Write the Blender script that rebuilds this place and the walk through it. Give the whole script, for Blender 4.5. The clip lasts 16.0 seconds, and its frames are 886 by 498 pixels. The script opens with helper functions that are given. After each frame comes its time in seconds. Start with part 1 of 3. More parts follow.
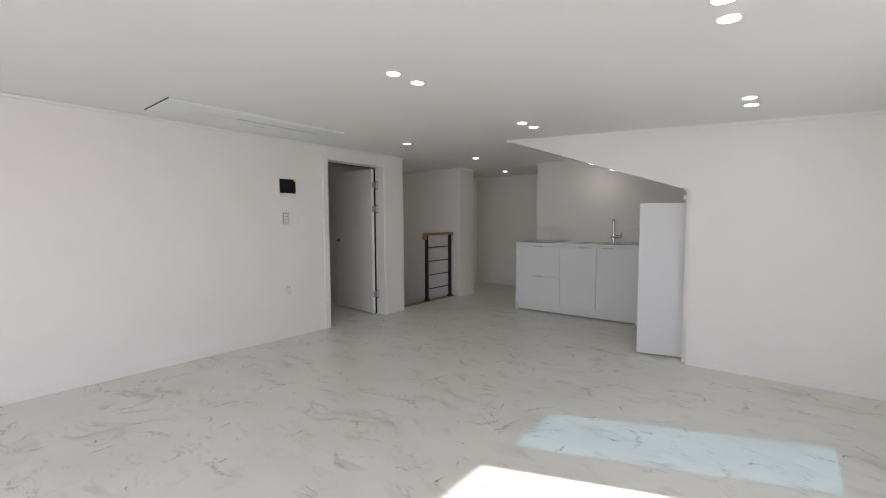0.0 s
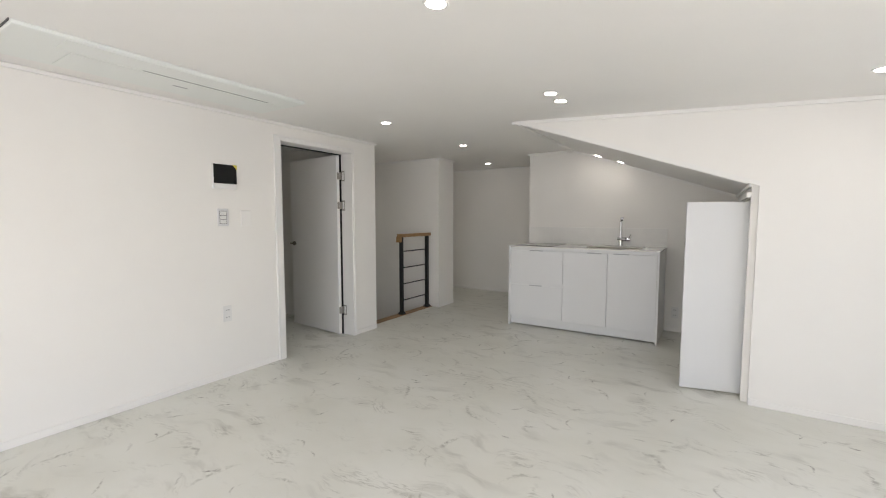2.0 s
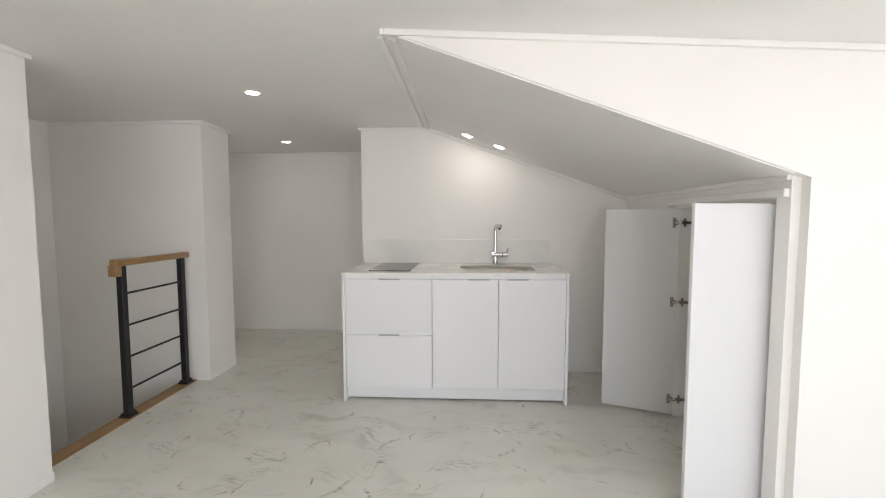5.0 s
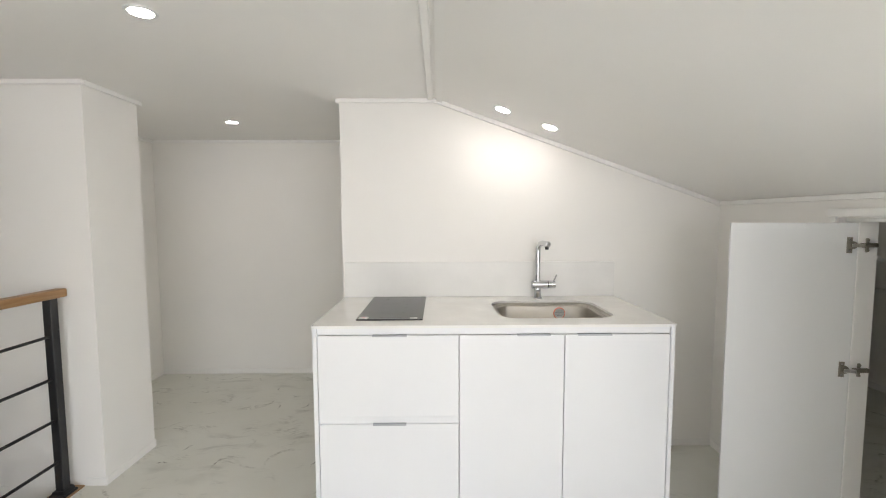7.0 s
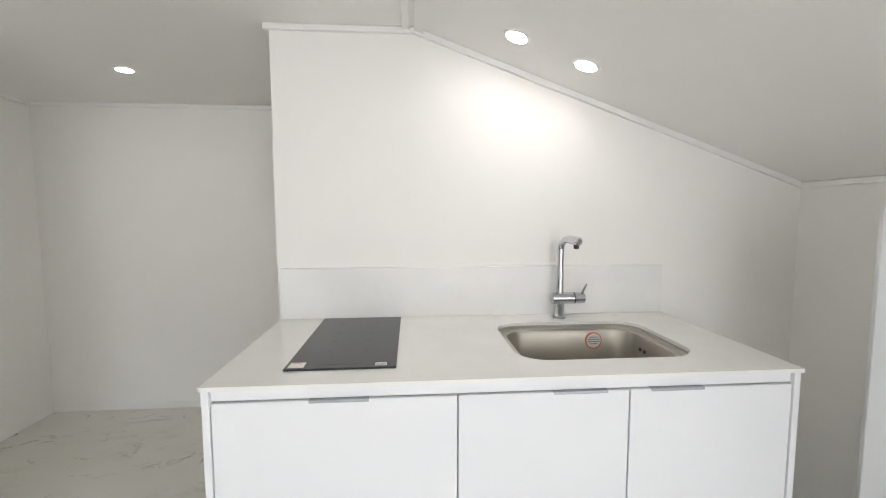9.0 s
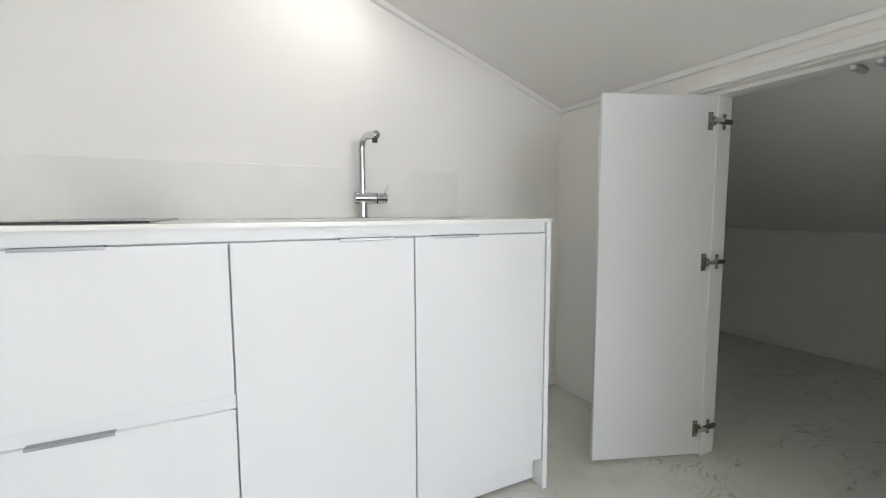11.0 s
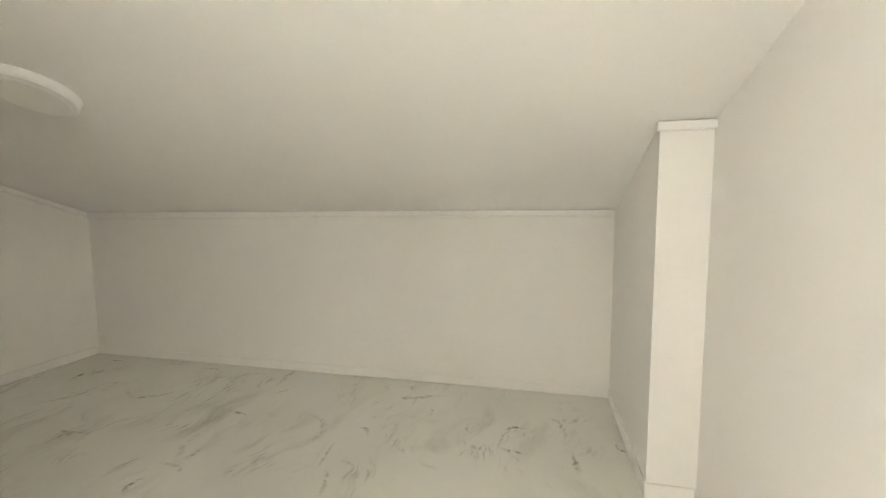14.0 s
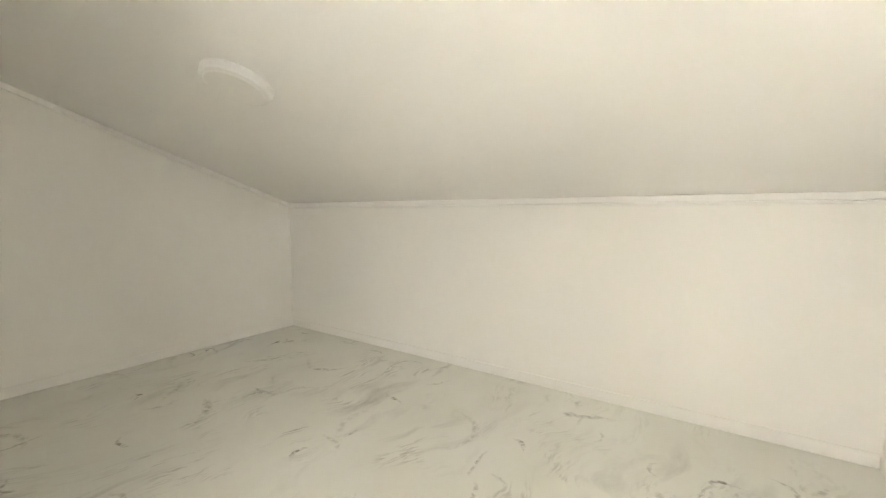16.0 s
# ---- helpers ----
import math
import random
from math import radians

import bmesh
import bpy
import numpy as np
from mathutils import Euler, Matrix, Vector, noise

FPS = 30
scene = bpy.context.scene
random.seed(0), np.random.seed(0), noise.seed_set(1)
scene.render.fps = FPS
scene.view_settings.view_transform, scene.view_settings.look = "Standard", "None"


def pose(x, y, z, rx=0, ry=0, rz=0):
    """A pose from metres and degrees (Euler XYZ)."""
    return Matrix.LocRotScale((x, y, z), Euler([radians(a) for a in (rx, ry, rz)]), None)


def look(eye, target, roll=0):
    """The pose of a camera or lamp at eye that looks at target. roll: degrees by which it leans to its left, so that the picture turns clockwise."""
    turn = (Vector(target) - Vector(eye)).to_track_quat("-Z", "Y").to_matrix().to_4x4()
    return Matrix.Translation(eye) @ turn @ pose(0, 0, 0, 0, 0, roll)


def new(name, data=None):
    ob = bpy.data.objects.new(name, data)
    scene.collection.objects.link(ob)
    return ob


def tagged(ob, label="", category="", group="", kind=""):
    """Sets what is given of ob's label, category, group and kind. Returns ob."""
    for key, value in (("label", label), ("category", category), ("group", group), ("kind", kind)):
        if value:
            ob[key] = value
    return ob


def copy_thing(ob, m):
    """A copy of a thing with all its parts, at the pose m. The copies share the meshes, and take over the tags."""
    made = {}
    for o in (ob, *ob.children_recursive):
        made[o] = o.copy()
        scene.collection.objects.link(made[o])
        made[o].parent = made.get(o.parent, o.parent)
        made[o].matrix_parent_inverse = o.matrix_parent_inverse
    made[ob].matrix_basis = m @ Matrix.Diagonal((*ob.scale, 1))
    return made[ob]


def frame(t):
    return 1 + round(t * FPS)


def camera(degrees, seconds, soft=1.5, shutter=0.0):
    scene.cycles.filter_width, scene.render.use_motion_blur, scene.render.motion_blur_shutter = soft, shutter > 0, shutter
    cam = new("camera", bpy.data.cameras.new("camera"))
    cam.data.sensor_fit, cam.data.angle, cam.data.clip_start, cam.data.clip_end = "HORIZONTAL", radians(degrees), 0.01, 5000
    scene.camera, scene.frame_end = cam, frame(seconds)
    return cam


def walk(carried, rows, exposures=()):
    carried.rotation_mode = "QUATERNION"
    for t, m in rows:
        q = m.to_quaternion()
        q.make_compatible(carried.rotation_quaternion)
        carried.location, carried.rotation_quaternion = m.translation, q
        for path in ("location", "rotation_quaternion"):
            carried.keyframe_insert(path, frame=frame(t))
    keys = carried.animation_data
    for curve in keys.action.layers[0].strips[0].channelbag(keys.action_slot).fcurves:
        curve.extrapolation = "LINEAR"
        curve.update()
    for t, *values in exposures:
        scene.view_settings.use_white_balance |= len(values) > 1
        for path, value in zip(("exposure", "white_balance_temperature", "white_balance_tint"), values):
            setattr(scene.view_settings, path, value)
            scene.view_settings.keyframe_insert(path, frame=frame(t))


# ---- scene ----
cam = camera(93.1, 16.0, soft=1.1)
PATH = [
    (0, (0.368, -0.03, 1.277), (-0.883, 1.525, 1.148), -0.3),
    (0.5, (0.239, 0.044, 1.285), (-1.03, 1.583, 1.145), -0.4),
    (1, (0.019, 0.235, 1.305), (-1.253, 1.771, 1.159), -0.2),
    (1.5, (-0.218, 0.415, 1.301), (-1.488, 1.952, 1.153), -0.3),
    (2, (-0.511, 0.568, 1.326), (-1.587, 2.247, 1.176), -0.0),
    (2.5, (-0.754, 0.765, 1.298), (-1.554, 2.592, 1.149), 0.3),
    (3, (-0.996, 1.043, 1.302), (-1.601, 2.943, 1.151), 0.2),
    (3.5, (-1.262, 1.295, 1.33), (-1.708, 3.239, 1.182), 0.1),
    (4, (-1.441, 1.584, 1.326), (-1.705, 3.561, 1.181), 0.2),
    (4.2, (-1.501, 1.748, 1.338), (-1.722, 3.731, 1.195), 0.2),
    (6.3, (-1.943, 3.088, 1.409), (-1.956, 5.083, 1.272), -0.3),
    (6.5, (-1.977, 3.222, 1.434), (-1.982, 5.217, 1.292), -0.2),
    (7, (-2.035, 3.471, 1.466), (-2.014, 5.466, 1.32), -0.2),
    (7.5, (-2.044, 3.723, 1.49), (-1.997, 5.716, 1.334), -0.2),
    (8, (-2.039, 3.947, 1.506), (-1.972, 5.94, 1.346), -0.2),
    (8.2, (-2.05, 4.036, 1.506), (-1.979, 6.028, 1.343), -0.2),
    (10.3, (-2.071, 4.331, 1.128), (-1.595, 6.265, 0.941), -0.3),
    (10.5, (-2.043, 4.29, 1.085), (-1.496, 6.205, 0.897), -0.4),
    (11, (-1.924, 4.219, 1.006), (-1.045, 6.006, 0.828), -0.2),
    (11.5, (-1.721, 4.25, 0.974), (-0.336, 5.68, 0.79), -0.0),
    (12, (-1.432, 4.343, 0.965), (0.262, 5.39, 0.779), -0.0),
    (12.5, (-1.15, 4.474, 0.956), (0.69, 5.239, 0.784), -0.7),
    (13, (-0.835, 4.549, 0.948), (1.085, 5.079, 0.767), -0.4),
    (13.3, (-0.658, 4.562, 0.931), (1.276, 5.039, 0.747), -0.4),
    (13.5, (-0.544, 4.597, 0.922), (1.395, 5.047, 0.735), -0.4),
    (14, (-0.303, 4.674, 0.87), (1.637, 5.122, 0.682), -0.4),
    (14.5, (-0.168, 4.73, 0.87), (1.727, 5.345, 0.698), -0.6),
    (15, (-0.133, 4.774, 0.867), (1.61, 5.74, 0.697), -0.7),
    (15.5, (-0.124, 4.774, 0.84), (1.53, 5.885, 0.668), -0.4),
    (16, (-0.12, 4.763, 0.804), (1.515, 5.9, 0.627), -0.1),
]
EXPOSURES = [
    (0.0, 0.33, 6600, 20), (0.5, 0.35, 6600, 20), (1.0, 0.31, 6600, 20), (1.5, 0.57, 6700, 18),
    (2.0, 0.94, 6850, 18), (2.5, 0.90, 6900, 19), (3.0, 0.86, 6950, 19), (3.5, 1.16, 6900, 18),
    (4.0, 1.20, 6780, 18), (7.0, 1.89, 6730, 17), (8.0, 1.89, 6630, 17), (10.5, 1.81, 6400, 17),
    (11.0, 1.79, 6430, 16), (11.5, 1.94, 6630, 18), (12.0, 2.04, 6680, 17), (12.5, 2.44, 6790, 17),
    (13.0, 3.17, 6860, 17), (13.5, 3.89, 7340, 16), (14.5, 4.71, 7240, 18), (15.5, 4.99, 7170, 18),
    (16.0, 5.01, 7110, 18),
]
walk(cam, [(t, look(eye, aim, roll)) for t, eye, aim, roll in PATH], EXPOSURES)

scene.cycles.max_bounces = 16
scene.cycles.diffuse_bounces = 12

# ---- world, sun and large lights ----
SUN_TO = Vector((1.0, 0.40, 0.944)).normalized()
world = bpy.data.worlds.new("sky_world")
scene.world = world
world.use_nodes = True
wn = world.node_tree.nodes
sky = wn.new("ShaderNodeTexSky")
sky.sky_type = "NISHITA"
sky.sun_disc = False
sky.sun_elevation = math.asin(SUN_TO.z)
sky.sun_rotation = math.atan2(SUN_TO.x, SUN_TO.y)
wn["Background"].inputs["Strength"].default_value = 0.12
world.node_tree.links.new(sky.outputs["Color"], wn["Background"].inputs["Color"])

sun_data = bpy.data.lights.new("sun", "SUN")
sun_data.energy = 5.0
sun_data.angle = radians(0.6)
sun_data.color = (1.0, 0.95, 0.88)
sun = new("sun", sun_data)
sun.matrix_world = look(SUN_TO * 20, (0, 0, 0))

sky_data = bpy.data.lights.new("window_skylight", "AREA")
sky_data.shape = "RECTANGLE"
sky_data.size, sky_data.size_y = 1.70, 1.40
sky_data.energy = 7.0
sky_data.color = (0.89, 0.94, 1.0)
skylight = new("window_skylight", sky_data)
skylight.matrix_world = look((1.30, 2.62, 1.20), (-0.2, 2.62, 0.35))

# Area lamp added in an unseen opening to the south, to brighten the room.
south_data = bpy.data.lights.new("added_south_fill", "AREA")
south_data.shape = "RECTANGLE"
south_data.size, south_data.size_y = 3.2, 1.55
south_data.energy = 25.0
south_data.color = (0.89, 0.94, 1.0)
south_light = new("added_south_fill", south_data)
south_light.matrix_world = look((-0.9, -1.56, 1.25), (-0.9, 1.4, 0.75))

# Extra fill lamp for floor and ceiling, added in an unseen east opening.
side_data = bpy.data.lights.new("added_side_fill", "AREA")
side_data.shape = "RECTANGLE"
side_data.size, side_data.size_y = 1.65, 1.45
side_data.energy = 8.0
side_data.color = (0.87, 0.935, 1.0)
side_light = new("added_side_fill", side_data)
side_light.matrix_world = look((1.30, -0.30, 1.20), (-1.2, -0.30, 0.40))

LAMP_GLOW = 17.5

# ---- materials ----


def material(name, colour, rough=0.5, metal=0.0, spec=0.5):
    m = bpy.data.materials.new(name)
    m.use_nodes = True
    b = m.node_tree.nodes["Principled BSDF"]
    b.inputs["Base Color"].default_value = (*colour, 1)
    b.inputs["Roughness"].default_value = rough
    b.inputs["Metallic"].default_value = metal
    b.inputs["Specular IOR Level"].default_value = spec
    return m


def node(m, kind, **values):
    n = m.node_tree.nodes.new(kind)
    for key, v in values.items():
        n.inputs[key].default_value = v
    return n


def wire(m, a, b):
    m.node_tree.links.new(a, b)


def coords(m, scale=(1, 1, 1), turn=0.0):
    geo = m.node_tree.nodes.new("ShaderNodeNewGeometry")
    mp = m.node_tree.nodes.new("ShaderNodeMapping")
    mp.inputs["Scale"].default_value = scale
    mp.inputs["Rotation"].default_value = (0, 0, radians(turn))
    wire(m, geo.outputs["Position"], mp.inputs["Vector"])
    return mp.outputs["Vector"]


def ramp(m, fac, stops):
    r = m.node_tree.nodes.new("ShaderNodeValToRGB")
    el = r.color_ramp.elements
    while len(el) < len(stops):
        el.new(0.5)
    for e, (p, c) in zip(el, stops):
        e.position = p
        e.color = (*c, 1) if len(c) == 3 else c
    wire(m, fac, r.inputs["Fac"])
    return r.outputs["Color"]


def mix(m, fac, a, b, mode="MIX"):
    x = m.node_tree.nodes.new("ShaderNodeMix")
    x.data_type = "RGBA"
    x.blend_type = mode
    for sock, v in ((x.inputs[0], fac), (x.inputs[6], a), (x.inputs[7], b)):
        if hasattr(v, "is_linked"):
            wire(m, v, sock)
        elif isinstance(v, tuple):
            sock.default_value = (*v, 1)
        else:
            sock.default_value = v
    return x.outputs[2]


def surface(name, colour, rough, metal=0.0, spec=0.5, cloud=0.04, cloud_size=1.3, grain=220.0, bump=0.03, scale=(1, 1, 1), smear=0.08, fleck=0.03):
    """A material with colour and gloss varied at two scales and a fine relief."""
    m = material(name, colour, rough, metal, spec)
    b = m.node_tree.nodes["Principled BSDF"]
    v = coords(m, scale)
    big = node(m, "ShaderNodeTexNoise", Scale=cloud_size, Detail=4.0, Roughness=0.6)
    wire(m, v, big.inputs["Vector"])
    fine = node(m, "ShaderNodeTexNoise", Scale=grain, Detail=2.0)
    wire(m, v, fine.inputs["Vector"])
    lo = tuple(max(0.0, c * (1 - cloud)) for c in colour)
    hi = tuple(min(0.95, c * (1 + cloud)) for c in colour)
    col = ramp(m, big.outputs["Fac"], [(0.35, lo), (0.65, hi)])
    col2 = ramp(m, fine.outputs["Fac"], [(0.3, (1 - fleck,) * 3), (0.7, (1, 1, 1))])
    wire(m, mix(m, 1.0, col, col2, "MULTIPLY"), b.inputs["Base Color"])
    rr = ramp(m, big.outputs["Fac"], [(0.3, (max(0.02, rough - smear),) * 3), (0.7, (min(1, rough + smear),) * 3)])
    wire(m, rr, b.inputs["Roughness"])
    bp = node(m, "ShaderNodeBump", Strength=bump, Distance=0.002)
    wire(m, fine.outputs["Fac"], bp.inputs["Height"])
    wire(m, bp.outputs["Normal"], b.inputs["Normal"])
    return m


def calc(m, kind, a, b=0.0, c=0.0, clamp=False):
    n = m.node_tree.nodes.new("ShaderNodeMath")
    n.operation, n.use_clamp = kind, clamp
    for sock, v in zip(n.inputs, (a, b, c)):
        if hasattr(v, "is_linked"):
            wire(m, v, sock)
        else:
            sock.default_value = v
    return n.outputs[0]


def strokes(m, pos, size, length, width, bend, keep):
    """One soft crescent stroke in each cell, turned at random; keep: the share of cells that show one."""
    cell = m.node_tree.nodes.new("ShaderNodeTexVoronoi")
    cell.voronoi_dimensions = "2D"
    cell.inputs["Scale"].default_value = size
    wire(m, pos, cell.inputs["Vector"])
    d = m.node_tree.nodes.new("ShaderNodeVectorMath")
    d.operation = "SUBTRACT"
    wire(m, pos, d.inputs[0])
    wire(m, cell.outputs["Position"], d.inputs[1])
    rgb = m.node_tree.nodes.new("ShaderNodeSeparateColor")
    wire(m, cell.outputs["Color"], rgb.inputs[0])
    turn = m.node_tree.nodes.new("ShaderNodeVectorRotate")
    turn.rotation_type = "Z_AXIS"
    wire(m, d.outputs[0], turn.inputs["Vector"])
    wire(m, calc(m, "MULTIPLY", rgb.outputs[0], 6.283), turn.inputs["Angle"])
    xyz = m.node_tree.nodes.new("ShaderNodeSeparateXYZ")
    wire(m, turn.outputs[0], xyz.inputs[0])
    u, v = xyz.outputs[0], xyz.outputs[1]
    uu = calc(m, "MULTIPLY", u, u)
    arc = calc(m, "MULTIPLY", uu, calc(m, "MULTIPLY", rgb.outputs[2], 2 * bend))
    vv = calc(m, "DIVIDE", calc(m, "ADD", calc(m, "SUBTRACT", v, arc), bend * length * length * 0.4), width)
    body = calc(m, "SUBTRACT", calc(m, "SUBTRACT", 1.0, calc(m, "DIVIDE", uu, length * length)), calc(m, "MULTIPLY", vv, vv), clamp=True)
    show = calc(m, "MULTIPLY", calc(m, "SUBTRACT", rgb.outputs[1], 1.0 - keep), 1.6 / keep, clamp=True)
    rim = m.node_tree.nodes.new("ShaderNodeTexVoronoi")
    rim.voronoi_dimensions = "2D"
    rim.feature = "DISTANCE_TO_EDGE"
    rim.inputs["Scale"].default_value = size
    wire(m, pos, rim.inputs["Vector"])
    inside = calc(m, "MULTIPLY", rim.outputs["Distance"], 14.0, clamp=True)
    return calc(m, "MULTIPLY", calc(m, "MULTIPLY", body, body), calc(m, "MULTIPLY", show, inside))


def shifted(m, pos, start, wobbles):
    """pos pushed about by noises of the given scales and amounts, read at start."""
    for wobble, amount in wobbles:
        n = node(m, "ShaderNodeTexNoise", Scale=wobble, Detail=2.0)
        wire(m, start, n.inputs["Vector"])
        mv = m.node_tree.nodes.new("ShaderNodeVectorMath")
        mv.operation = "MULTIPLY_ADD"
        mv.inputs[1].default_value = (amount, amount, 0)
        wire(m, n.outputs["Color"], mv.inputs[0])
        wire(m, pos, mv.inputs[2])
        pos = mv.outputs[0]
    return pos


def drawn_out(m, pos, scale, turn):
    mp = m.node_tree.nodes.new("ShaderNodeMapping")
    mp.inputs["Scale"].default_value = scale
    mp.inputs["Rotation"].default_value = (0, 0, radians(turn))
    wire(m, pos, mp.inputs["Vector"])
    return mp.outputs["Vector"]


def grey_noise(m, pos, size, detail, low, high, roughness=0.55):
    """A noise cut to the range 0 to 1 between low and high."""
    n = node(m, "ShaderNodeTexNoise", Scale=size, Detail=detail, Roughness=roughness)
    wire(m, pos, n.inputs["Vector"])
    return ramp(m, n.outputs["Fac"], [(low, (0, 0, 0)), (high, (1, 1, 1))])


def floor_material():
    m = material("swirled_marble_vinyl", (0.7, 0.7, 0.66), 0.3)
    b = m.node_tree.nodes["Principled BSDF"]
    geo = m.node_tree.nodes.new("ShaderNodeNewGeometry")
    move = m.node_tree.nodes.new("ShaderNodeVectorMath")
    move.inputs[1].default_value = (5.3, 2.1, 0)
    wire(m, geo.outputs["Position"], move.inputs[0])
    start = move.outputs[0]
    v = drawn_out(m, start, (1.0, 1.5, 1.0), 24)
    cloud = node(m, "ShaderNodeTexNoise", Scale=1.6, Detail=5.0, Roughness=0.5)
    wire(m, v, cloud.inputs["Vector"])
    out = ramp(m, cloud.outputs["Fac"], [(0.10, (0.61, 0.607, 0.545)), (0.5, (0.695, 0.695, 0.642)), (0.90, (0.76, 0.76, 0.72))])
    flow = shifted(m, start, start, ((1.3, 0.55), (4.2, 0.13)))
    rough_edge = shifted(m, flow, start, ((24.0, 0.022), (90.0, 0.004)))
    patch = grey_noise(m, start, 1.5, 2.0, 0.44, 0.62)
    # smoky drifts
    smoke = grey_noise(m, drawn_out(m, flow, (1.0, 3.0, 1.0), 28), 2.6, 5.0, 0.53, 0.72)
    out = mix(m, calc(m, "MULTIPLY", calc(m, "MULTIPLY", smoke, patch), 0.95), out, (0.44, 0.435, 0.39))
    # thin broken veins along the drifts
    streak = grey_noise(m, drawn_out(m, rough_edge, (1.0, 4.0, 1.0), 28), 16.0, 3.0, 0.47, 0.62)
    for size, turn, thin, amount, dark in ((1.5, 28, 17.0, 0.8, (0.35, 0.34, 0.30)), (2.3, -20, 20.0, 0.65, (0.37, 0.36, 0.32))):
        n = node(m, "ShaderNodeTexNoise", Scale=size, Detail=2.0)
        wire(m, drawn_out(m, rough_edge, (1.0, 2.2, 1.0), turn), n.inputs["Vector"])
        off = calc(m, "ABSOLUTE", calc(m, "SUBTRACT", n.outputs["Fac"], 0.5))
        ridge = calc(m, "SUBTRACT", 1.0, calc(m, "MULTIPLY", off, thin), clamp=True)
        some = grey_noise(m, drawn_out(m, start, (1.0, 1.0, 1.0), turn * 3), 3.1, 2.0, 0.50, 0.66)
        fac = calc(m, "MULTIPLY", calc(m, "MULTIPLY", ridge, some), calc(m, "MULTIPLY", streak, amount))
        out = mix(m, fac, out, dark)
    # short brushed flecks, few of them dark
    pos = shifted(m, start, start, ((5.0, 0.07), (26.0, 0.028), (90.0, 0.006)))
    broken = grey_noise(m, pos, 40.0, 3.0, 0.38, 0.60)
    for size, length, width, bend, keep, dark, amount in ((2.3, 0.17, 0.022, 2.6, 0.6, (0.39, 0.385, 0.34), 1.0), (3.7, 0.085, 0.012, 5.0, 0.45, (0.28, 0.27, 0.235), 1.0), (5.2, 0.060, 0.010, 7.0, 0.22, (0.17, 0.16, 0.135), 1.0)):
        fac = calc(m, "MULTIPLY", strokes(m, pos, size, length, width, bend, keep), amount)
        out = mix(m, calc(m, "MULTIPLY", fac, broken), out, dark)
    wire(m, out, b.inputs["Base Color"])
    rr = ramp(m, cloud.outputs["Fac"], [(0.3, (0.30,) * 3), (0.7, (0.38,) * 3)])
    wire(m, rr, b.inputs["Roughness"])
    fine = node(m, "ShaderNodeTexNoise", Scale=160.0, Detail=2.0)
    bp = node(m, "ShaderNodeBump", Strength=0.03, Distance=0.002)
    wire(m, fine.outputs["Fac"], bp.inputs["Height"])
    wire(m, bp.outputs["Normal"], b.inputs["Normal"])
    return m


def wood_material(name, dark, light):
    m = material(name, light, 0.42)
    b = m.node_tree.nodes["Principled BSDF"]
    v = coords(m, (14, 1.2, 14))
    n = node(m, "ShaderNodeTexNoise", Scale=3.0, Detail=8.0, Roughness=0.65, Distortion=0.6)
    wire(m, v, n.inputs["Vector"])
    wire(m, ramp(m, n.outputs["Fac"], [(0.3, dark), (0.7, light)]), b.inputs["Base Color"])
    bp = node(m, "ShaderNodeBump", Strength=0.12, Distance=0.002)
    wire(m, n.outputs["Fac"], bp.inputs["Height"])
    wire(m, bp.outputs["Normal"], b.inputs["Normal"])
    return m


def glow_material(name, colour, strength):
    m = material(name, colour, 0.4)
    b = m.node_tree.nodes["Principled BSDF"]
    b.inputs["Emission Color"].default_value = (*colour, 1)
    b.inputs["Emission Strength"].default_value = strength
    return m


def pane_material(name, tint):
    m = bpy.data.materials.new(name)
    m.use_nodes = True
    nt = m.node_tree
    nt.nodes.remove(nt.nodes["Principled BSDF"])
    tr = nt.nodes.new("ShaderNodeBsdfTransparent")
    tr.inputs["Color"].default_value = (*tint, 1)
    gl = nt.nodes.new("ShaderNodeBsdfGlossy")
    gl.inputs["Roughness"].default_value = 0.02
    ms = nt.nodes.new("ShaderNodeMixShader")
    ms.inputs[0].default_value = 0.07
    wire(m, tr.outputs[0], ms.inputs[1])
    wire(m, gl.outputs[0], ms.inputs[2])
    wire(m, ms.outputs[0], nt.nodes["Material Output"].inputs["Surface"])
    return m


WALL = surface("white_wallpaper", (0.83, 0.818, 0.792), 0.75, cloud=0.012, grain=260.0, bump=0.06, fleck=0.012)
CEIL = surface("white_ceiling_paper", (0.83, 0.82, 0.803), 0.8, cloud=0.012, grain=260.0, bump=0.05, fleck=0.012)
TRIM = surface("white_satin_trim", (0.82, 0.815, 0.80), 0.45, cloud=0.015, grain=120.0, bump=0.02, fleck=0.012)
BOARD = surface("white_baseboard_film", (0.83, 0.82, 0.80), 0.5, cloud=0.015, grain=120.0, bump=0.02, fleck=0.012)
FLOOR = floor_material()
DOOR = surface("white_door_film", (0.70, 0.709, 0.716), 0.42, cloud=0.015, grain=180.0, bump=0.02, scale=(1, 1, 0.1), fleck=0.006)
CABINET = surface("white_matt_lacquer", (0.765, 0.773, 0.785), 0.42, cloud=0.01, grain=90.0, bump=0.006, fleck=0.004)
STONE = surface("white_quartz_worktop", (0.82, 0.815, 0.79), 0.16, cloud=0.02, cloud_size=5.0, grain=420.0, bump=0.004)
UPSTAND = surface("satin_quartz_upstand", (0.80, 0.795, 0.775), 0.5, cloud=0.035, cloud_size=3.0, grain=300.0, bump=0.01)
STEEL = surface("brushed_stainless_steel", (0.49, 0.465, 0.415), 0.36, metal=1.0, cloud=0.03, cloud_size=3.0, grain=60.0, bump=0.006, scale=(1, 10, 10))
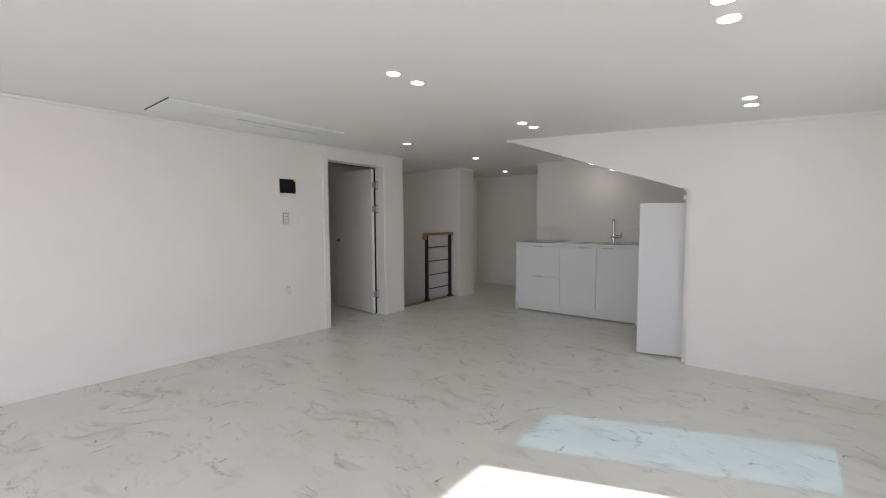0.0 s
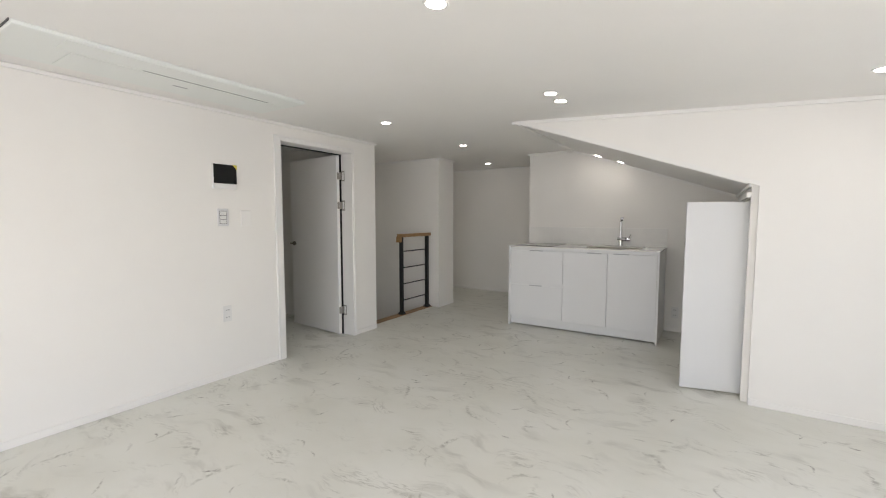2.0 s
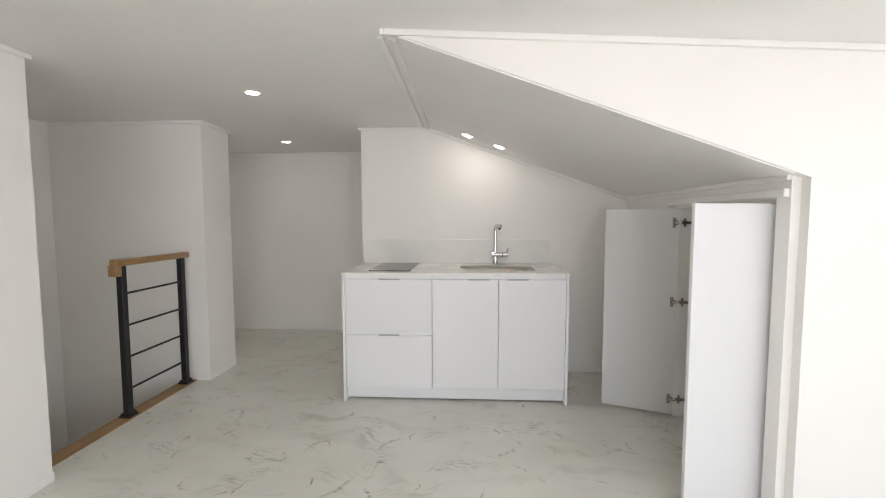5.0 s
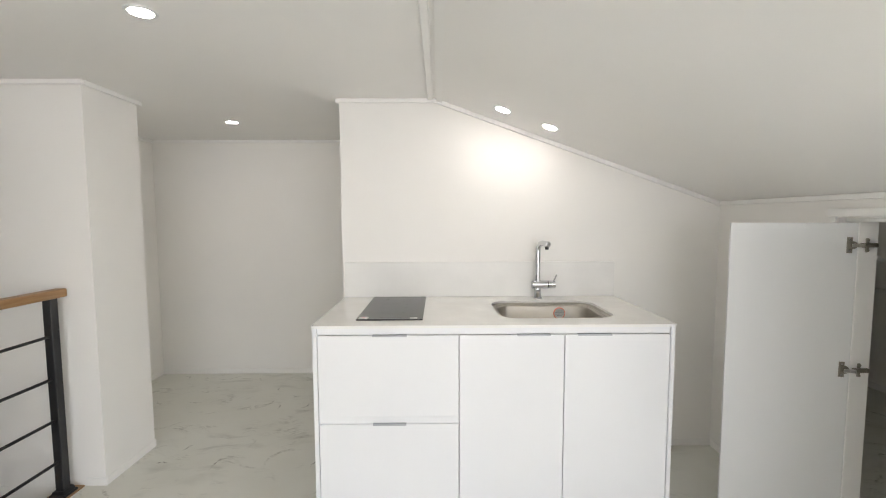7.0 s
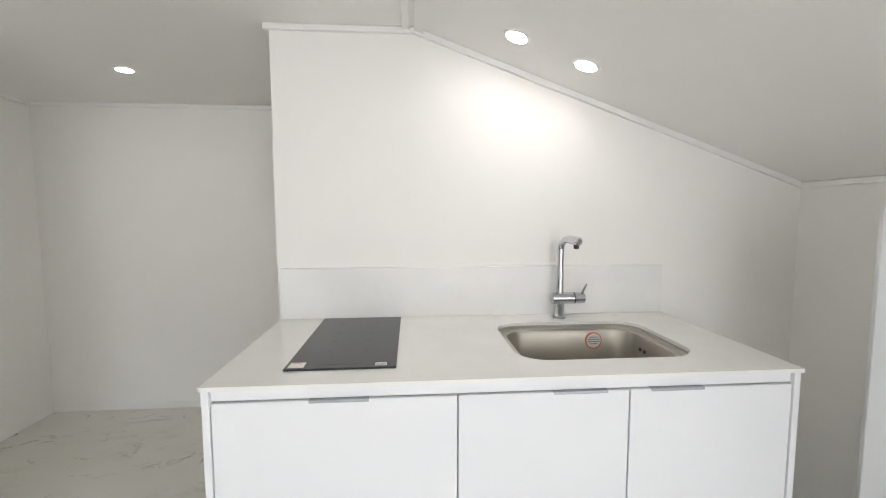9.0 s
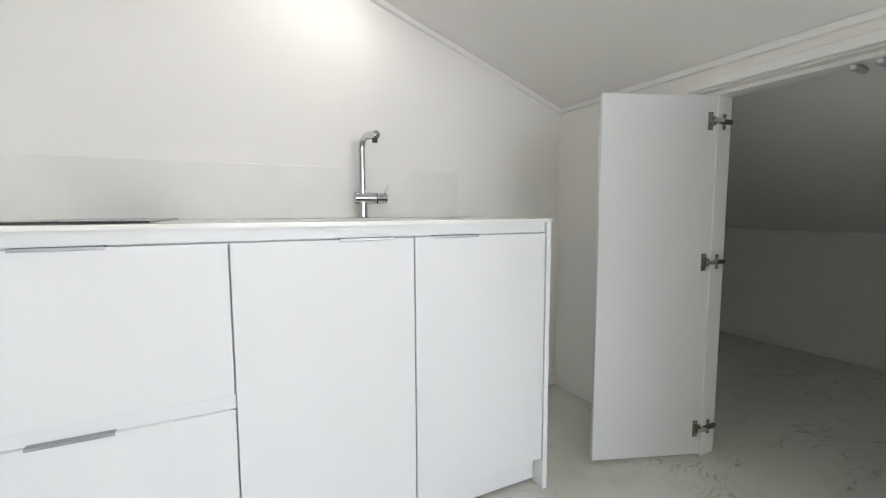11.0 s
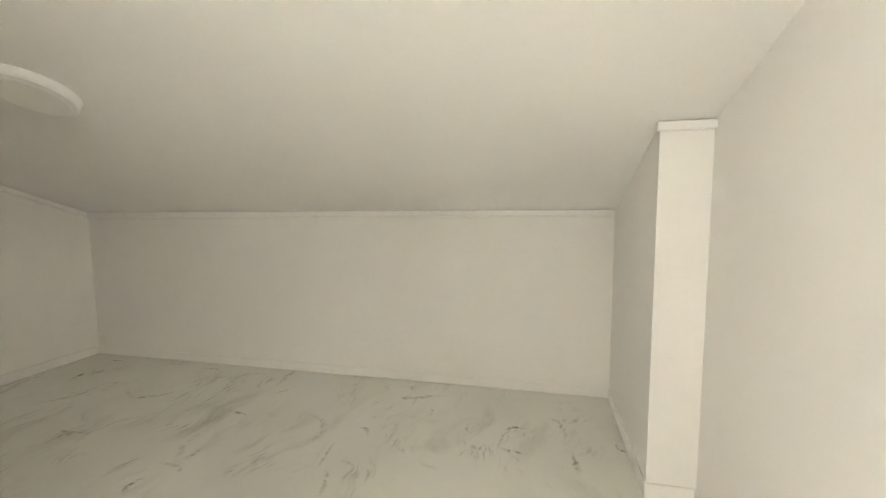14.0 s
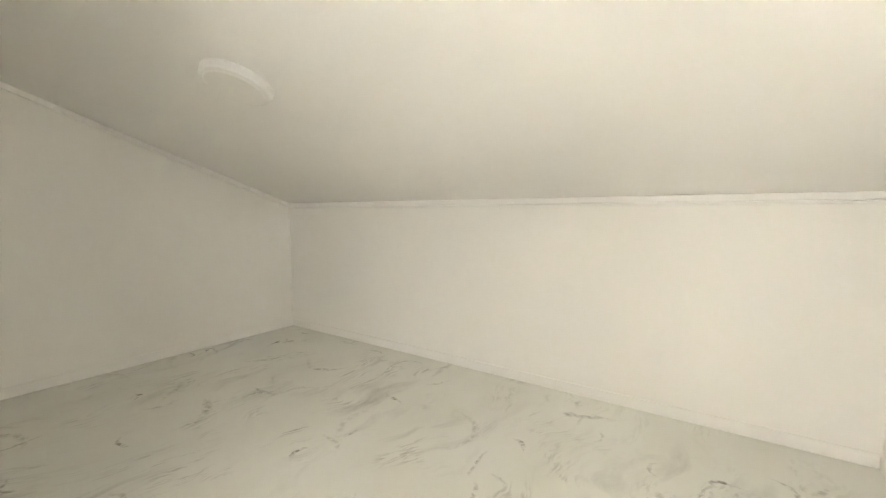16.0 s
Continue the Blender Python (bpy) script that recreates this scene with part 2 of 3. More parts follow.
CHROME = surface("polished_chrome", (0.62, 0.63, 0.65), 0.06, metal=1.0, cloud=0.02, cloud_size=20.0, bump=0.0, smear=0.03)
NICKEL = surface("tarnished_nickel_hinge", (0.27, 0.25, 0.21), 0.34, metal=1.0, cloud=0.12, cloud_size=60.0, grain=500.0, bump=0.05)
HINGE = surface("satin_nickel_hinge", (0.37, 0.35, 0.32), 0.40, metal=1.0, cloud=0.06, cloud_size=40.0)
BRIGHT = surface("bright_hinge_arm", (0.75, 0.74, 0.70), 0.22, metal=1.0, cloud=0.05, cloud_size=60.0)
ALU = surface("satin_aluminium_pull", (0.42, 0.43, 0.45), 0.48, metal=1.0, cloud=0.04, cloud_size=20.0)
BLACK = surface("black_powder_coat", (0.012, 0.012, 0.013), 0.45, cloud=0.2, cloud_size=6.0, grain=600.0, bump=0.06)
GLASSTOP = surface("black_ceramic_glass", (0.03, 0.03, 0.03), 0.10, cloud=0.15, cloud_size=9.0, bump=0.0, smear=0.05)
RINGS = material("grey_hob_print", (0.045, 0.045, 0.045), 0.25)
OAK = wood_material("oiled_oak", (0.25, 0.135, 0.055), (0.42, 0.25, 0.115))
PLASTIC = surface("white_switch_plastic", (0.76, 0.76, 0.75), 0.38, cloud=0.01, bump=0.0)
CASING = surface("cool_white_casing", (0.79, 0.82, 0.80), 0.4, cloud=0.01, bump=0.0)
SILVER = surface("silver_grey_plastic", (0.68, 0.68, 0.69), 0.38, cloud=0.02, bump=0.0)
SLOT = material("dark_plastic_slot_and_shadow", (0.05, 0.05, 0.05), 0.5)
SCREEN = surface("black_screen_glass", (0.008, 0.009, 0.009), 0.12, spec=0.2, cloud=0.2, bump=0.0)
FILM = material("yellow_peel_film", (0.75, 0.62, 0.08), 0.35)
STICKER = material("white_paper_sticker", (0.75, 0.74, 0.72), 0.6)
RED = material("red_sticker_ink", (0.70, 0.14, 0.07), 0.55)
INK = material("grey_sticker_ink", (0.30, 0.30, 0.33), 0.6)
JAMB_BLACK = material("black_door_strip", (0.015, 0.015, 0.015), 0.8)
LAMP = glow_material("downlight_diffuser", (0.98, 0.97, 0.90), LAMP_GLOW)
OPAL = surface("unlit_opal_acrylic", (0.80, 0.79, 0.76), 0.38, cloud=0.02, bump=0.0)
PANE_TINT = pane_material("blue_tinted_glass", (0.25, 0.43, 0.52))
LATCH = surface("grey_latch_plastic", (0.42, 0.43, 0.42), 0.4, cloud=0.03, bump=0.0)
EARTH = surface("bare_ground", (0.20, 0.19, 0.16), 0.9, cloud=0.2)

# ---- mesh helpers ----


def box(bm, x0, x1, y0, y1, z0, z1, bevel=0.0, segments=2):
    m = Matrix.Translation(((x0 + x1) / 2, (y0 + y1) / 2, (z0 + z1) / 2)) @ Matrix.Diagonal((x1 - x0, y1 - y0, z1 - z0, 1))
    made = bmesh.ops.create_cube(bm, size=1, matrix=m)
    if bevel:
        edges = {e for v in made["verts"] for e in v.link_edges}
        bmesh.ops.bevel(bm, geom=list(edges), offset=bevel, segments=segments, affect="EDGES", profile=0.5)
    return bm


def rod(bm, a, b, r, r2=None, sides=20):
    a, b = Vector(a), Vector(b)
    m = Matrix.Translation((a + b) / 2) @ (b - a).to_track_quat("Z", "Y").to_matrix().to_4x4()
    bmesh.ops.create_cone(bm, cap_ends=True, segments=sides, radius1=r, radius2=r if r2 is None else r2, depth=(b - a).length, matrix=m)
    return bm


def prism(bm, outline, axis, lo, hi):
    """Extrudes an outline of two coordinates along the third axis."""
    def at(p, h):
        return {"x": (h, p[0], p[1]), "y": (p[0], h, p[1]), "z": (p[0], p[1], h)}[axis]
    low = [bm.verts.new(at(p, lo)) for p in outline]
    high = [bm.verts.new(at(p, hi)) for p in outline]
    bm.faces.new(low), bm.faces.new(high)
    for i in range(len(outline)):
        j = (i + 1) % len(outline)
        bm.faces.new((low[i], low[j], high[j], high[i]))
    bmesh.ops.recalc_face_normals(bm, faces=bm.faces)
    return bm


def thing(name, label, category, loc=(0, 0, 0), turn=0.0, group="", kind=""):
    ob = new(name)
    ob.matrix_world = pose(*loc, 0, 0, turn)
    return tagged(ob, label, category, group, kind)


def part(name, bm, mat, parent=None, label="", smooth=False):
    me = bpy.data.meshes.new(name)
    bm.normal_update()
    bm.to_mesh(me)
    bm.free()
    me.materials.append(mat)
    if smooth:
        for p in me.polygons:
            p.use_smooth = True
        me.set_sharp_from_angle(angle=radians(40))
    ob = new(name, me)
    ob.parent = parent
    if label:
        ob["label"] = label
    return ob


def fixed(name, bm, mat, label, category):
    return tagged(part(name, bm, mat), label, category, kind="structure")


def B(*a, **k):
    return box(bmesh.new(), *a, **k)

# ---- the large structure ----
XL, H, PITCH = -3.86, 2.185, 0.355
TILT = math.degrees(math.atan(PITCH))


def roof(x):
    """Height of the sloping ceiling."""
    return H - PITCH * (x + 2.05)


FALL = 0.054
LEAN = math.degrees(math.atan(FALL))


def main_ceiling(x):
    """Height of the main room's ceiling, which falls gently towards the window."""
    return H - FALL * max(0.0, x + 2.05)


def P(outline, axis, lo, hi):
    return prism(bmesh.new(), outline, axis, lo, hi)


# floor with the stair opening left out
bm = bmesh.new()
for x0, x1, y0, y1 in ((-6.3, -4.08, -1.6, 4.29), (-4.08, 1.9, -1.6, 7.5), (-6.3, -4.08, 5.74, 7.5)):
    box(bm, x0, x1, y0, y1, -0.2, 0.0)
fixed("floor", bm, FLOOR, "glossy grey-white vinyl floor with short dark marble swirls", "floor")

fixed("wall_west", P([(-1.5, 0), (3.03, 0), (3.03, 2.0355), (3.945, 2.0355), (3.945, 0), (4.315, 0), (4.315, H), (-1.5, H)], "x", -4.05, XL), WALL, "unseen white papered wall with an added opening for fill light with a doorway", "wall")
fixed("wall_north", P([(1.9, 0), (1.9, main_ceiling(1.9) + .01), (-2.05, H), (-0.25, 1.545), (-0.25, 0)], "y", 4.165, 4.215), WALL, "white partition wall cut along the roof slope", "wall")
bm = bmesh.new()
for y0, y1, z0, z1 in ((-1.5, -1.2, 0, 2.06), (-1.2, 0.6, 0, 0.405), (-1.2, 0.6, 2.003, 2.06), (0.6, 1.85, 0, 2.06), (3.44, 4.165, 0, 2.06), (1.85, 3.44, 0, 0.405), (1.85, 3.44, 2.003, 2.06)):
    box(bm, 1.10, 1.30, y0, y1, z0, z1)
fixed("wall_east", bm, WALL, "white wall with a wide sliding window and an added second opening", "wall")
# Unseen wall; its opening is added to let the south fill lamp in.
bm = bmesh.new()
for x0, x1, z0, z1 in ((-4.05, -2.55, 0, H), (0.75, 1.3, 0, H), (-2.55, 0.75, 0, 0.45), (-2.55, 0.75, 2.05, H)):
    box(bm, x0, x1, -1.6, -1.5, z0, z1)
fixed("wall_south", bm, WALL, "unseen white papered wall with an added opening for fill light", "wall")
fixed("bedroom_wall_west", B(-6.3, -6.2, 1.5, 4.215, 0, H), WALL, "plain papered wall of the unlit next room", "wall")
fixed("bedroom_wall_south", B(-6.2, -4.05, 1.5, 1.6, 0, H), WALL, "plain papered wall of the unlit next room", "wall")
fixed("stair_wall_south", B(-6.3, -4.05, 4.215, 4.315, -2.6, H), WALL, "white papered wall beside the stair opening", "wall")
fixed("stair_wall_west", B(-5.3, -5.2, 4.315, 5.71, -2.6, H), WALL, "white papered wall of the stairwell", "wall")
bm = B(-5.3, -3.875, 5.71, 6.108, 0.0, H)
box(bm, -5.3, -4.10, 5.71, 5.9, -2.6, -0.001)
fixed("stair_wall_north", bm, WALL, "white papered pier at the head of the stairs", "wall")
fixed("stair_wall_east", B(-4.10, -4.0, 4.315, 5.71, -2.6, -0.2), WALL, "white papered wall below the floor edge", "wall")
fixed("stair_floor", B(-5.3, -4.0, 4.2, 5.9, -2.7, -2.6), FLOOR, "floor at the foot of the stairs", "floor")
fixed("hall_wall_west", B(-4.75, -4.65, 6.108, 7.39, 0, H), WALL, "white papered side wall of the recess", "wall")
fixed("hall_wall_north", B(-4.75, -2.5, 7.39, 7.49, 0, H), WALL, "white papered end wall of the recess", "wall")
fixed("hall_wall_east", B(-2.63, -2.53, 6.165, 7.39, 0, H), WALL, "white papered side wall of the recess", "wall")
fixed("kitchen_wall", P([(-2.63, 0), (-2.63, H), (-2.05, H), (-0.29, roof(-0.29)), (-0.29, 0)], "y", 6.065, 6.165), WALL, "white papered gable wall behind the worktop", "wall")
fixed("knee_wall", P([(4.215, 0), (4.30, 0), (4.30, 1.46), (5.29, 1.46), (5.29, 0), (7.320, 0), (7.320, 1.575), (4.215, 1.575)], "x", -0.29, -0.175), WALL, "low white knee wall with the closet opening", "wall")
fixed("closet_wall_east", B(1.682, 1.81, 4.215, 7.320, 0, 0.905), WALL, "low white wall under the eaves", "wall")
fixed("closet_wall_north", P([(-0.29, 0), (-0.29, roof(-0.29) + .02), (1.81, roof(1.81) + .02), (1.81, 0)], "y", 7.320, 7.44), WALL, "white gable wall of the eaves closet", "wall")
fixed("closet_pier", P([(0.995, 0), (0.995, roof(0.995) + .01), (1.682, roof(1.682) + .01), (1.682, 0)], "y", 4.215, 4.352), WALL, "white boxed pier in the corner of the eaves closet", "pier")
bm = P([(-6.3, -1.6), (-2.05, -1.6), (-2.05, 7.49), (-6.3, 7.49)], "z", H, H + 0.2)
prism(bm, [(-2.05, H), (1.3, main_ceiling(1.3)), (1.3, main_ceiling(1.3) + .2), (-2.05, H + .2)], "y", -1.6, 4.215)
fixed("ceiling", bm, CEIL, "white papered ceiling falling gently towards the window", "ceiling")
fixed("sloping_ceiling", P([(-2.05, H), (1.9, roof(1.9)), (1.9, roof(1.9) + .12), (-2.05, H + .12)], "y", 4.215, 7.45), CEIL, "white papered ceiling sloping down to the eaves", "ceiling")
fixed("ground", B(-120, 120, -120, 120, -3.3, -3.2), EARTH, "bare ground far below the window", "ground")

# crown strips
CR, CT = 0.026, 0.02


def crown(bm, x0, x1, y0, y1, z=H):
    box(bm, x0, x1, y0, y1, z - CR, z - 0.001, 0.003, 1)
    return bm


def slope_crown(bm, x0, x1, y0, y1):
    return prism(bm, [(x0, roof(x0) - CR), (x1, roof(x1) - CR), (x1, roof(x1) - .001), (x0, roof(x0) - .001)], "y", y0, y1)


bm = crown(bmesh.new(), XL, XL + CT, -1.5, 4.315 + CT)
crown(bm, -4.05, XL, 4.315, 4.315 + CT)
fixed("crown_west", bm, TRIM, "slim white ceiling moulding", "trim")
bm = P([(-2.05, H - CR), (1.10, main_ceiling(1.10) - CR), (1.10, main_ceiling(1.10) - .001), (-2.05, H - .001)], "y", 4.165 - CT, 4.1645)
crown(bm, -2.07, -2.0505, 4.165 - CT, 4.165)
fixed("crown_north", bm, TRIM, "slim white ceiling moulding", "trim")
bm = P([(-2.05, H - .004), (-0.25, 1.541), (-0.25, 1.572), (-1.96, H - .004)], "y", 4.155, 4.164)
prism(bm, [(-1.99, roof(-1.99) - .012), (-0.318, roof(-0.318) - .012), (-0.318, roof(-0.318) - .002), (-1.99, roof(-1.99) - .002)], "y", 4.1645, 4.262)
fixed("slope_edge_trim", bm, TRIM, "slim white trim along the sloping wall edge", "trim")
bm = box(bmesh.new(), -2.098, -2.066, 4.217, 6.065, H - 0.014, H - .001, 0.003, 1)
prism(bm, [(-2.046, roof(-2.046) - .016), (-2.012, roof(-2.012) - .016), (-2.012, roof(-2.012) - .001), (-2.046, roof(-2.046) - .001)], "y", 4.217, 6.065)
fixed("crease_trim", bm, TRIM, "double white moulding where the ceiling folds", "trim")
bm = crown(bmesh.new(), -2.65, -2.05, 6.065 - CT, 6.065)
slope_crown(bm, -2.05, -0.29, 6.065 - CT, 6.065)
crown(bm, -2.65, -2.63, 6.065, 7.39)
fixed("crown_kitchen", bm, TRIM, "slim white ceiling moulding", "trim")
fixed("crown_knee", crown(bmesh.new(), -0.29 - CT, -0.29, 4.217, 6.065 - CT, roof(-0.30)), TRIM, "slim white ceiling moulding", "trim")
bm = crown(bmesh.new(), -5.2, -3.875 + CT, 5.71 - CT, 5.71)
crown(bm, -3.875, -3.875 + CT, 5.71, 6.108 + CT)
fixed("crown_stair", bm, TRIM, "slim white ceiling moulding", "trim")
bm = crown(bmesh.new(), -4.65, -2.65, 7.39 - CT, 7.39)
crown(bm, -4.65, -4.65 + CT, 6.108, 7.39 - CT)
fixed("crown_hall", bm, TRIM, "slim white ceiling moulding", "trim")
bm = crown(bmesh.new(), 1.682 - CT, 1.682, 4.352, 7.320, roof(1.67))
slope_crown(bm, -0.16, 1.665, 7.320 - CT, 7.320)
box(bm, 1.682 - 0.010, 1.682, 4.352, 7.320, roof(1.67) - CR - 0.012, roof(1.67) - CR, 0.003, 1)
crown(bm, 0.995 - CT, 0.995, 4.215, 4.352 + 0.012, roof(0.987))
fixed("crown_closet", bm, TRIM, "slim white ceiling moulding", "trim")

# baseboards
BH, BT = 0.050, 0.006


def base(bm, x0, x1, y0, y1):
    return box(bm, x0, x1, y0, y1, 0.0, BH, 0.003, 1)


bm = base(bmesh.new(), XL, XL + BT, -1.5, 2.965)
base(bm, XL, XL + BT, 3.963, 4.315 + BT)
base(bm, -4.0, XL, 4.315, 4.315 + BT)
base(bm, -0.25, 1.10, 4.165 - BT, 4.165)
base(bm, -3.985, -3.875 + BT, 5.71 - BT, 5.71)
base(bm, -3.875, -3.875 + BT, 5.71, 6.108 + BT)
base(bm, -4.65, -2.63, 7.39 - BT, 7.39)
base(bm, -4.65, -4.65 + BT, 6.108, 7.39 - BT)
base(bm, -0.94, -0.29, 6.065 - BT, 6.065)
base(bm, -0.29 - BT, -0.29, 5.30, 6.065 - BT)
base(bm, 1.682 - BT, 1.682, 4.352, 7.320)
base(bm, -0.16, 1.67, 7.320 - BT, 7.320)
base(bm, 0.995 - BT, 0.995, 4.215, 4.352 + BT)
base(bm, 0.995, 1.67, 4.352, 4.352 + BT)
base(bm, -0.16, 1.0, 4.215, 4.215 + BT)
base(bm, -6.2, -6.2 + BT, 1.6, 4.215)
base(bm, 1.10 - BT, 1.10, -1.5, 4.153)
fixed("baseboard", bm, BOARD, "low white baseboard along the walls", "baseboard")

# wooden edge of the stair opening
fixed("stair_edge", B(-4.105, -3.99, 4.318, 5.708, -0.03, 0.007, 0.004, 2), OAK, "oiled oak edging board along the stair opening", "trim")

# ---- window in the east wall ----
win = thing("window_1", "white sliding window with one blue-tinted sash and one pushed open", "window", (1.2, 2.645, 0.405), kind="structure")
bm = bmesh.new()
for y0, y1, z0, z1 in ((-0.795, 0.795, 0, 0.04), (-0.795, 0.795, 1.558, 1.598), (-0.795, -0.755, 0.04, 1.558), (0.755, 0.795, 0.04, 1.558)):
    box(bm, -0.06, 0.07, y0, y1, z0, z1, 0.004, 1)
part("window_frame", bm, TRIM, win)
bm = bmesh.new()
for y0, y1, z0, z1 in ((-0.08, 0.755, 0.04, 0.10), (-0.08, 0.755, 1.478, 1.558), (-0.08, 0.165, 0.10, 1.478), (0.695, 0.755, 0.10, 1.478)):
    box(bm, -0.02, 0.02, y0, y1, z0, z1, 0.004, 1)
sash = part("sash", bm, TRIM, win, "closed sash")
part("pane", B(-0.004, 0.004, 0.165, 0.695, 0.10, 1.478), PANE_TINT, sash, "blue-tinted pane")

# Unseen frame, added to hold the opening of the side fill lamp.
added_win = thing("added_window", "unseen white window frame added round the side fill lamp's opening", "window", (1.2, -0.3, 0.405), kind="structure")
bm = bmesh.new()
for y0, y1, z0, z1 in ((-0.9, 0.9, 0, 0.04), (-0.9, 0.9, 1.558, 1.598), (-0.9, -0.86, 0.04, 1.558), (0.86, 0.9, 0.04, 1.558)):
    box(bm, -0.06, 0.07, y0, y1, z0, z1, 0.004, 1)
part("window_frame", bm, TRIM, added_win)

# ---- bedroom doorway ----
bm = bmesh.new()
for y0, y1, z0, z1 in ((2.965, 3.03, 0, 2.067), (3.93, 3.962, 0, 2.067), (3.03, 3.93, 2.021, 2.067)):
    box(bm, XL, XL + 0.014, y0, y1, z0, z1, 0.003, 1)
for y0, y1, z0, z1 in ((2.963, 2.977, 0, 2.069), (3.950, 3.964, 0, 2.069), (2.977, 3.950, 2.055, 2.069)):
    box(bm, XL, XL + 0.021, y0, y1, z0, z1, 0.003, 1)
for y0, y1, z0, z1 in ((3.03, 3.044, 0, 2.021), (3.93, 3.9445, 0, 2.021), (3.03, 3.9445, 2.021, 2.035)):
    box(bm, -4.048, XL + 0.006, y0, y1, z0, z1, 0.002, 1)
frame_1 = fixed("door_frame", bm, TRIM, "white satin door casing and lining", "door frame")
# thin black strip down the hinge side and across the head
bm = bmesh.new()
box(bm, -4.048, -4.010, 3.9245, 3.9295, 0.0, 2.02)
box(bm, -4.048, -4.010, 3.046, 3.9245, 2.0145, 2.0205)
part("jamb_strip", bm, JAMB_BLACK, frame_1, "thin black strip along the lining")

door = thing("door_1", "flush white interior door swung open into the next room", "door", (-4.012, 3.860, 0), -4.8)
leaf = part("leaf", B(-0.885, 0, 0, 0.04, 0.012, 2.008, 0.002, 1), TRIM, door)
for z in (1.782, 1.458, 0.279):
    bm = B(-0.0005, 0.003, 0.006, 0.034, z - .038, z + .038, 0.001, 1)
    rod(bm, (0.006, 0.040, z - .040), (0.006, 0.040, z + .040), 0.006, sides=12)
    hinge = part("hinge", bm, HINGE, door, "satin metal butterfly hinge")
    bm = bmesh.new()
    for x0, x1, z0, z1 in ((0.006, 0.016, -.056, .056), (0.046, 0.054, -.056, .056), (0.016, 0.046, -.056, -.042), (0.016, 0.046, .042, .056)):
        box(bm, x0, x1, 0.064, 0.068, z + z0, z + z1, 0.001, 1)
    box(bm, 0.0035, 0.0065, 0.040, 0.066, z - .040, z + .040)
    bmesh.ops.transform(bm, matrix=Matrix.Rotation(radians(4.8), 4, "Z"), verts=bm.verts)
    part("hinge_plate", bm, HINGE, hinge, "open rectangular plate on the lining")
bm = bmesh.new()
rod(bm, (-0.825, -0.012, 1.01), (-0.825, 0.0, 1.01), 0.026)
rod(bm, (-0.825, 0.04, 1.01), (-0.825, 0.052, 1.01), 0.026)
rod(bm, (-0.825, -0.05, 1.01), (-0.825, 0.09, 1.01), 0.010)
box(bm, -0.835, -0.72, -0.058, -0.044, 1.0, 1.02, 0.005, 2)
box(bm, -0.835, -0.72, 0.084, 0.098, 1.0, 1.02, 0.005, 2)
box(bm, -0.888, -0.884, 0.008, 0.032, 0.93, 1.09)
part("door_handle", bm, NICKEL, door, "dark satin lever handle", smooth=True)

# ---- stair railing ----
rail = thing("stair_railing", "black metal railing with an oak handrail at the stairs", "railing", (-4.04, 5.33, 0.007))
bm = B(-0.03, 0.03, -0.36, 0.372, 1.052, 1.096, 0.006, 2)
box(bm, -0.03, 0.03, -0.375, -0.325, 0.985, 1.06, 0.005, 2)
part("handrail", bm, OAK, rail, "oiled oak handrail with a dropped end")
for y in (-0.30, 0.30):
    bm = B(-0.022, 0.022, y - .022, y + .022, 0.012, 1.053, 0.003, 1)
    box(bm, -0.042, 0.042, y - .042, y + .042, 0.0, 0.014, 0.003, 1)
    prism(bm, [(-0.036, 0.013), (0.036, 0.013), (0.026, 0.032), (-0.026, 0.032)], "y", y - .034, y + .034)
    part("post", bm, BLACK, rail, "black steel post on a flanged foot")
for z in (0.187, 0.412, 0.634, 0.858):
    part("rod", rod(bmesh.new(), (0, -0.285, z), (0, 0.285, z), 0.008, sides=10), BLACK, rail, smooth=True)

# ---- eaves closet: frame, two open leaves, hinges, latches ----
bm = bmesh.new()
for x1, y0, y1, z0, z1 in ((-0.172, 5.226, 5.2455, 0, 1.444), (-0.222, 4.3005, 4.356, 0, 1.444), (-0.172, 4.3005, 5.2895, 1.444, 1.4595)):
    box(bm, -0.256, x1, y0, y1, z0, z1, 0.002, 1)
box(bm, -0.205, -0.172, 5.246, 5.2895, 0, 1.444)
box(bm, -0.316, -0.2905, 4.222, 5.315, 1.466, 1.502, 0.003, 1)
box(bm, -0.300, -0.2905, 5.291, 5.312, 0, 1.466, 0.002, 1)
fixed("closet_frame", bm, TRIM, "white satin frame of the eaves closet", "door frame")


